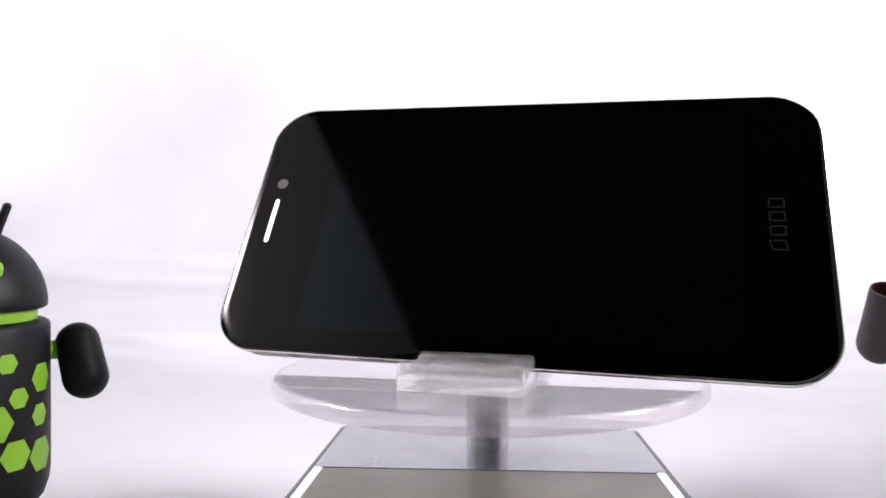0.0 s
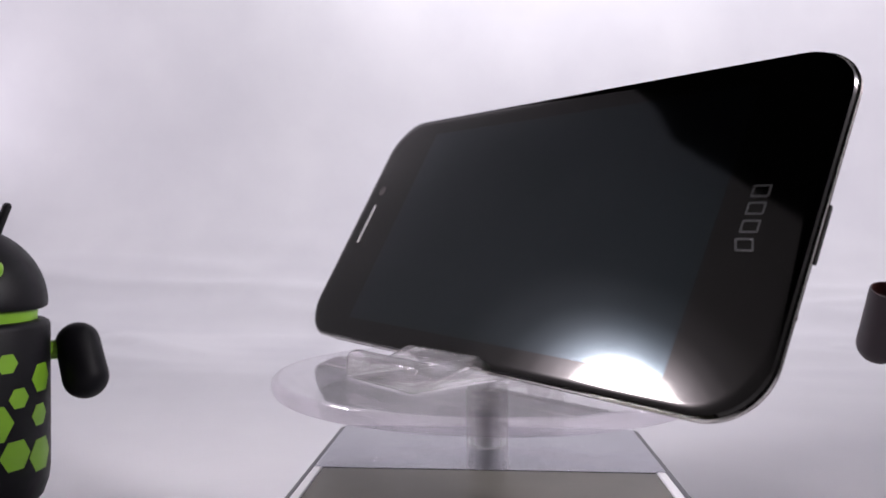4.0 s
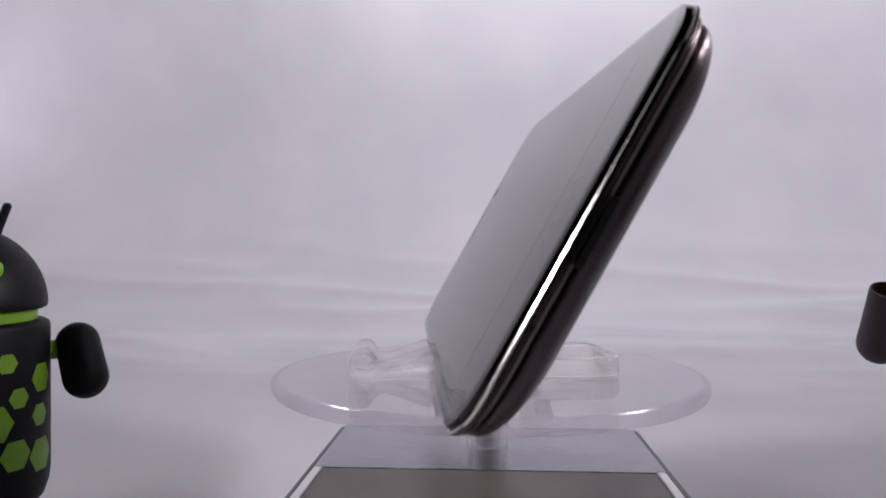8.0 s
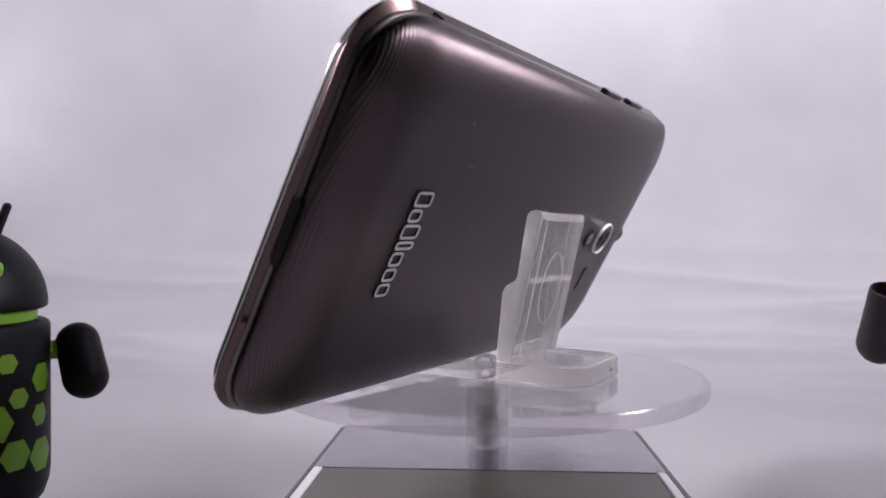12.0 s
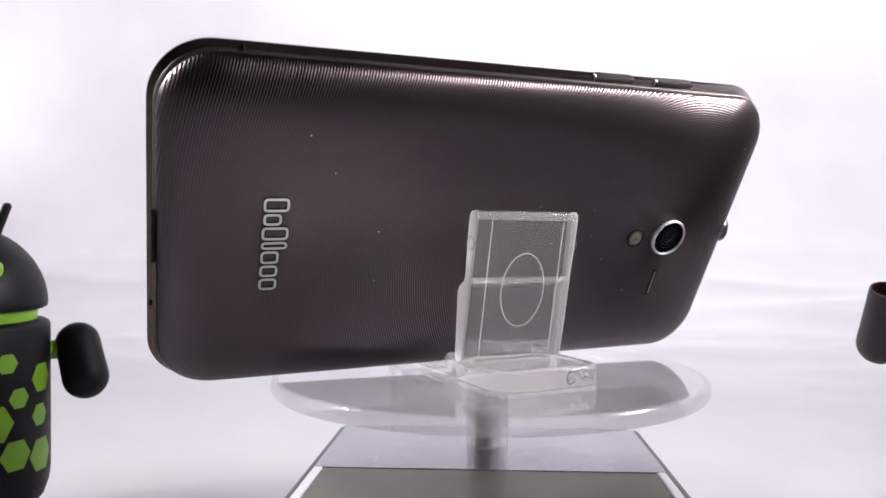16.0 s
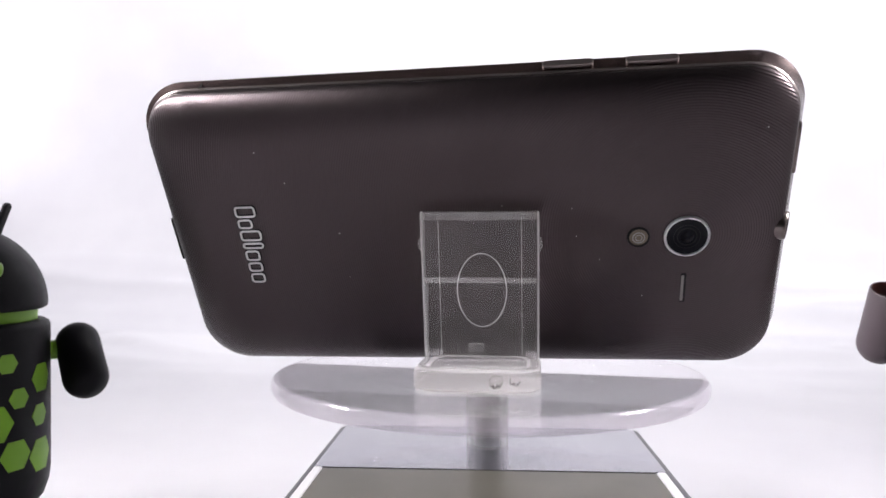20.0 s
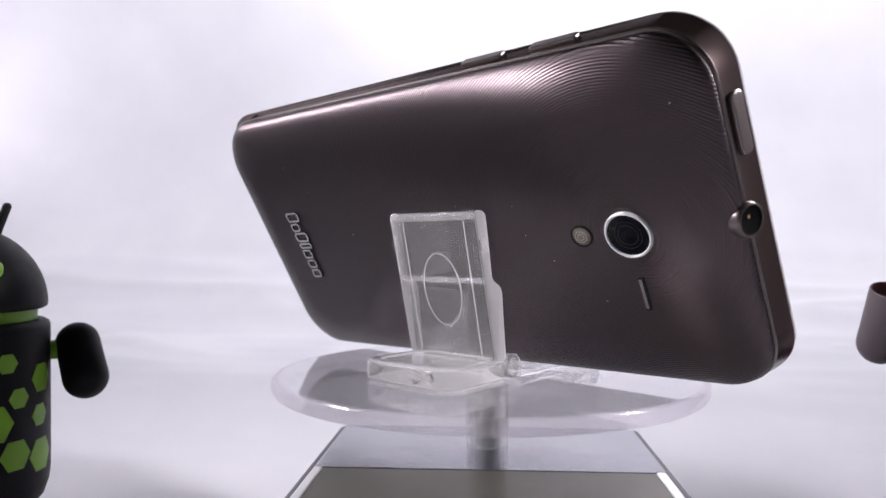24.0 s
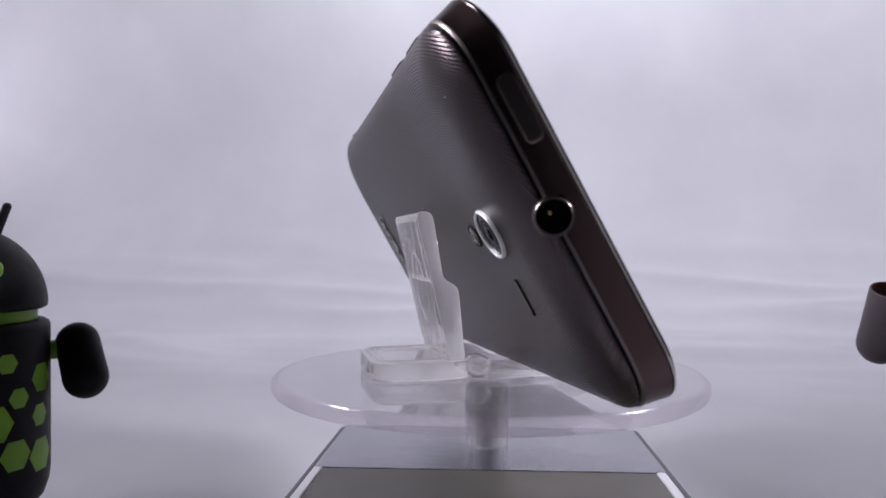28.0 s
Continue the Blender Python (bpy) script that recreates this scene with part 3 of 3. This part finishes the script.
    own_part("flash_rim", moved(lathe([(1.85, 0.2), (1.85, -0.16), (2.2, -0.12), (2.3, 0.2)], 28), mmpose(35.5, -0.3, zb)), BLACK, fl)
    own_part("speaker_slot", moved(slab(0.55, 3.45, 0.3, -0.12, 0.2, 0.05, 3), mmpose(44.8, -12.45, zb)), BLACK, t, "narrow loudspeaker slot")
    own_part("speaker_mesh", moved(slab(0.3, 3.1, 0.2, -0.15, 0.1, 0.03, 3), mmpose(44.6, -12.45, zb)), DARK_MESH, t)
    # seven plain upright bars run across the back
    y = 9.6
    for k, (w, a, off) in enumerate(((2.8, 2.3, 0.0), (2.45, 1.65, -0.55), (2.75, 2.4, 0.1), (1.7, 2.4, 0.1), (2.75, 1.65, -0.55), (2.55, 1.65, -0.55), (2.6, 1.65, -0.55))):
        bm = bmesh.new()
        bar_ring(bm, -45.6 + off, y - w / 2, a, w / 2 - 0.08, 0.46, zb + 0.1, zb - 0.16, 0.8)
        mark = own_part("mark", bm, SILVER_PRINT, t)
        bm = bmesh.new()
        bar_ring(bm, -45.6 + off, y - w / 2, a + 0.2, w / 2 + 0.1, 0.84, zb + 0.1, zb - 0.08, 0.95)
        own_part("outline", bm, BLACK, mark, "thin black outline")
        y -= w + 0.22
    # a little dust on the back
    rng, bm = random.Random(11), bmesh.new()
    for k in range(14):
        x, y, w = rng.uniform(-45, 58), rng.uniform(-18, 22), rng.uniform(0.07, 0.15)
        loft(bm, [[(x + w * h * math.cos(a), y + w * h * math.sin(a), zb + 0.11 - 0.06 * j) for a in (0, 1.26, 2.51, 3.77, 5.03)] for j, h in enumerate((1.0, 0.9, 0.4))])
    own_part("dust", bm, DUST, t, "fine pale dust specks", 0)["kind"] = "stuff"
    # ends and edges
    jack = mmpose(64.15, -0.45, -5.7, 0, 112, 0) @ Matrix.Scale(0.86, 4)
    jk = own_part("audio_jack", moved(lathe([(2.85, -3.0), (2.85, 0.55), (2.92, 0.72), (3.1, 0.72), (3.35, 0.45), (3.55, -0.2), (3.6, -3.0)], 40), jack), KEY_METAL, t, "raised ring of the audio jack")
    # Nearly flush disc; the bore's shade is put into its black.
    own_part("bore_disc", moved(lathe([(0, 0.42), (2.1, 0.45), (2.75, 0.56), (2.88, 0.6), (2.88, -2), (0, -2)], 32), jack), DEEP_BLACK, jk)
    own_part("contact", moved(slab(0.26, 0.42, 0.1, 0.35, 0.52, 0.05, 2), jack @ mmpose(0.3, 0.9, 0)), GOLD, jk, "gold contact")
    own_part("power_key", moved(slab(1.45, 5.2, 1.1, -0.6, 0.55, 0.3, 4), mmpose(65.05, 15.0, -3.0, 0, 105, 0)), KEY_METAL, t, "slim power key")
    for u in (22.0, 37.5):
        own_part("volume_key", moved(slab(4.75, 1.1, 0.6, -0.6, 0.6, 0.25, 4), mmpose(u, 33.6 - 0.0046 * (u - 30), -2.9, -101, 0, 0)), KEY_METAL, t, "slim volume key")
    own_part("band_joint", moved(slab(0.12, 1.5, 0.1, -0.3, 0.06, 0.03, 2), mmpose(-51.5, 33.9, -2.6, -101, 0, 0)), BLACK, t, "fine joint across the band")
    own_part("charging_port", moved(slab(0.6, 5.2, 0.4, -0.6, 0.06, 0.05, 3), mmpose(-65.85, -0.7, -3.75, 0, -100, 0)), BLACK, t, "black charging port")
    own_part("microphone", moved(lathe([(0, 0.05), (0.6, 0.05), (0.65, -0.3), (0, -0.3)], 16), mmpose(-66.1, -15.5, -2.2, 0, -90, 0)), BLACK, t)
    return t


DISC, STAND, PHONE = turntable(), phone_stand(), phone()

# ---- toy figurines ----


def hexagon_patch(bm, radius, phi, z, r, mat):
    """A six-sided patch lying on a cylinder of that radius, a hair proud of it; phi from the front."""
    def on(a, b, e):
        t = phi + a / radius
        return ((radius + e) * math.sin(t), -(radius + e) * math.cos(t), z + b)
    ring = []
    for k in range(6):
        a0, a1 = (math.pi / 3 * (k + j) for j in (0, 1))
        for s in (0, 0.34, 0.67):
            ring.append((r * ((1 - s) * math.cos(a0) + s * math.cos(a1)), r * ((1 - s) * math.sin(a0) + s * math.sin(a1))))
    outer = [bm.verts.new(on(a, b, -0.2)) for a, b in ring]
    top = [bm.verts.new(on(a * 0.98, b * 0.98, 0.09)) for a, b in ring]
    mid = [bm.verts.new(on(a * 0.5, b * 0.5, 0.09)) for a, b in ring]
    c = bm.verts.new(on(0, 0, 0.09))
    n = len(ring)
    for i in range(n):
        j = (i + 1) % n
        for f in ((outer[i], outer[j], top[j], top[i]), (top[i], top[j], mid[j], mid[i]), (mid[i], mid[j], c)):
            bm.faces.new(f).material_index = mat


def hollow_arm(bm, p0, p1, r0, r1):
    """A round-bottomed arm whose upper end is an open cup: grey outside, brown within."""
    p0, p1 = Vector(p0), Vector(p1)
    q = (p1 - p0).to_track_quat("Z", "Y").to_matrix()
    length = (p1 - p0).length
    outside = [(r0 * math.sin(math.pi / 2 * i / 9), -r0 * math.cos(math.pi / 2 * i / 9)) for i in range(1, 10)] + [(r1, length - 0.25), (r1 - 0.12, length)]
    inside = [(r1 - 0.45, length), (r1 - 0.6, length - 0.3), (r1 - 0.9, length - 2.2), (r1 - 2.0, length - 3.4), (0.3, length - 3.8)]
    for profile, mat in ((outside, 1), (inside, 0)):
        loft(bm, [[p0 + q @ Vector((r * math.cos(2 * math.pi * j / 32), r * math.sin(2 * math.pi * j / 32), z)) for j in range(32)] for r, z in profile], profile is outside, profile is inside, mat=mat)
    rim = [[p0 + q @ Vector((r * math.cos(2 * math.pi * j / 32), r * math.sin(2 * math.pi * j / 32), length)) for j in range(32)] for r in (r1 - 0.12, r1 - 0.45)]
    loft(bm, rim, False, False, mat=1)


def toy_figurine(name, at, label, mats, arm_rows, patches, cup=None):
    """One plain moulded toy: round body, domed head, stub limbs; one mesh."""
    bm = bmesh.new()
    R = 18.9
    z0 = 7.2
    body = [(0, z0), (11.5, z0), (15.0, z0 + 1.0), (17.4, z0 + 3.4), (18.5, z0 + 6.6), (R, z0 + 10), (R, z0 + 44.3), (18.6, z0 + 45.4), (17.7, z0 + 46.0), (0, z0 + 46.0)]
    zt = z0 + 4.8
    lathe(body, 56, 0, bm)
    lathe([(0, zt + 40.5), (16.0, zt + 40.5), (16.2, zt + 44), (0, zt + 44)], 48, 1, bm)
    zh = zt + 44.0
    dome = [(0, zh - 0.1), (17.4, zh - 0.1), (18.2, zh + 0.4)] + [(18.4 * math.cos(radians(a)), zh + 0.8 + 19.2 * math.sin(radians(a))) for a in range(2, 90, 4)]
    lathe(dome, 56, 0, bm)
    for s in (-1, 1):
        capsule((s * 6.6, 0, z0 + 3), (s * 6.6, 0, 5.2), 5.2, 5.2, 24, 6, bm, 0)
    for p0, p1, r0, r1, mi in arm_rows:
        capsule(p0, p1, r0, r1, 28, 8, bm, mi)
    if cup:
        hollow_arm(bm, *cup)
    for phi, z, r, mi in patches:
        hexagon_patch(bm, R, radians(phi), z, r, mi)
    ob = part(name, bm, mats, smooth=50)
    ob.matrix_world = at
    return tagged(ob, label, "figurine")


# rows: start, end, radii, material
LX, LY = -124.7, 3.05
toy_figurine("toy_figurine", pose(LX * MM, LY * MM, FLOOR * MM, 0, 0, 35),
             "dark vinyl toy figurine with green hexagons standing on the cloth",
             [VINYL, GREEN],
             [((17.0, 0, 45), (23.5, 0, 45), 2.4, 2.4, 1), ((25.0, -0.5, 46.4), (26.4, -4.4, 38.2), 5.2, 5.4, 0), ((6.0, -2, 70), (9.5, -2, 80.5), 1.0, 1.0, 0),
              ((6.4, -15.4, 65.6), (6.6, -16.1, 65.9), 2.2, 2.0, 1)],
             [(29.5, 44.4, 2.5, 1), (60, 39.9, 3.8, 1), (38.0, 36.2, 2.6, 1), (20, 31, 4.7, 1), (57.5, 31.2, 2.9, 1), (35.5, 23.3, 3.9, 1), (59.5, 21.7, 4.4, 1)])
toy_figurine("toy_figurine", pose(0.12105, 0.00945, FLOOR * MM, 0, 0, -35),
             "brown and mauve-grey vinyl toy figurine standing on the cloth",
             [BROWN, MAUVE],
             [((-17.0, 0, 52), (-24.5, 0, 52), 2.4, 2.4, 0)], [],
             cup=((-28.6, 1.0, 46.6), (-25.2, -4.2, 60.2), 5.2, 4.9))

# ---- motion ----
LEAN, TILT = 29.21, 1.618
ANGLES = [(0.0, -101.51), (3.5, -132.96), (6.0, -155.88), (10.0, -190.24), (14.5, -229.55), (19.0, -265.7), (23.5, -303.5), (28.0, -342.32)]


def angle_at(t):
    for (t0, a0), (t1, a1) in zip(ANGLES, ANGLES[1:]):
        if t <= t1:
            return a0 + (a1 - a0) * (t - t0) / (t1 - t0)
    return ANGLES[-1][1]


def motions():
    c, k = math.cos(radians(LEAN)), math.sin(radians(LEAN))
    own = Matrix(((-1, 0, 0, 0), (0, -k, c, 0), (0, c, k, 0), (0, 0, 0, 1)))
    flip = Matrix.Translation(Vector((-4.279, -4.159, 33.09)) * MM) @ own @ pose(0, 0, 0.0006, 0, 0, -TILT)
    times = [i * 0.5 for i in range(57)]
    turn = [(t, pose(0, 0, 0, 0, 0, angle_at(t) - 90)) for t in times]
    walk(DISC, [(t, pose(0, 0, -FLOOR * MM) @ m) for t, m in turn])
    walk(STAND, turn)
    walk(PHONE, [(t, m @ flip) for t, m in turn])


motions()
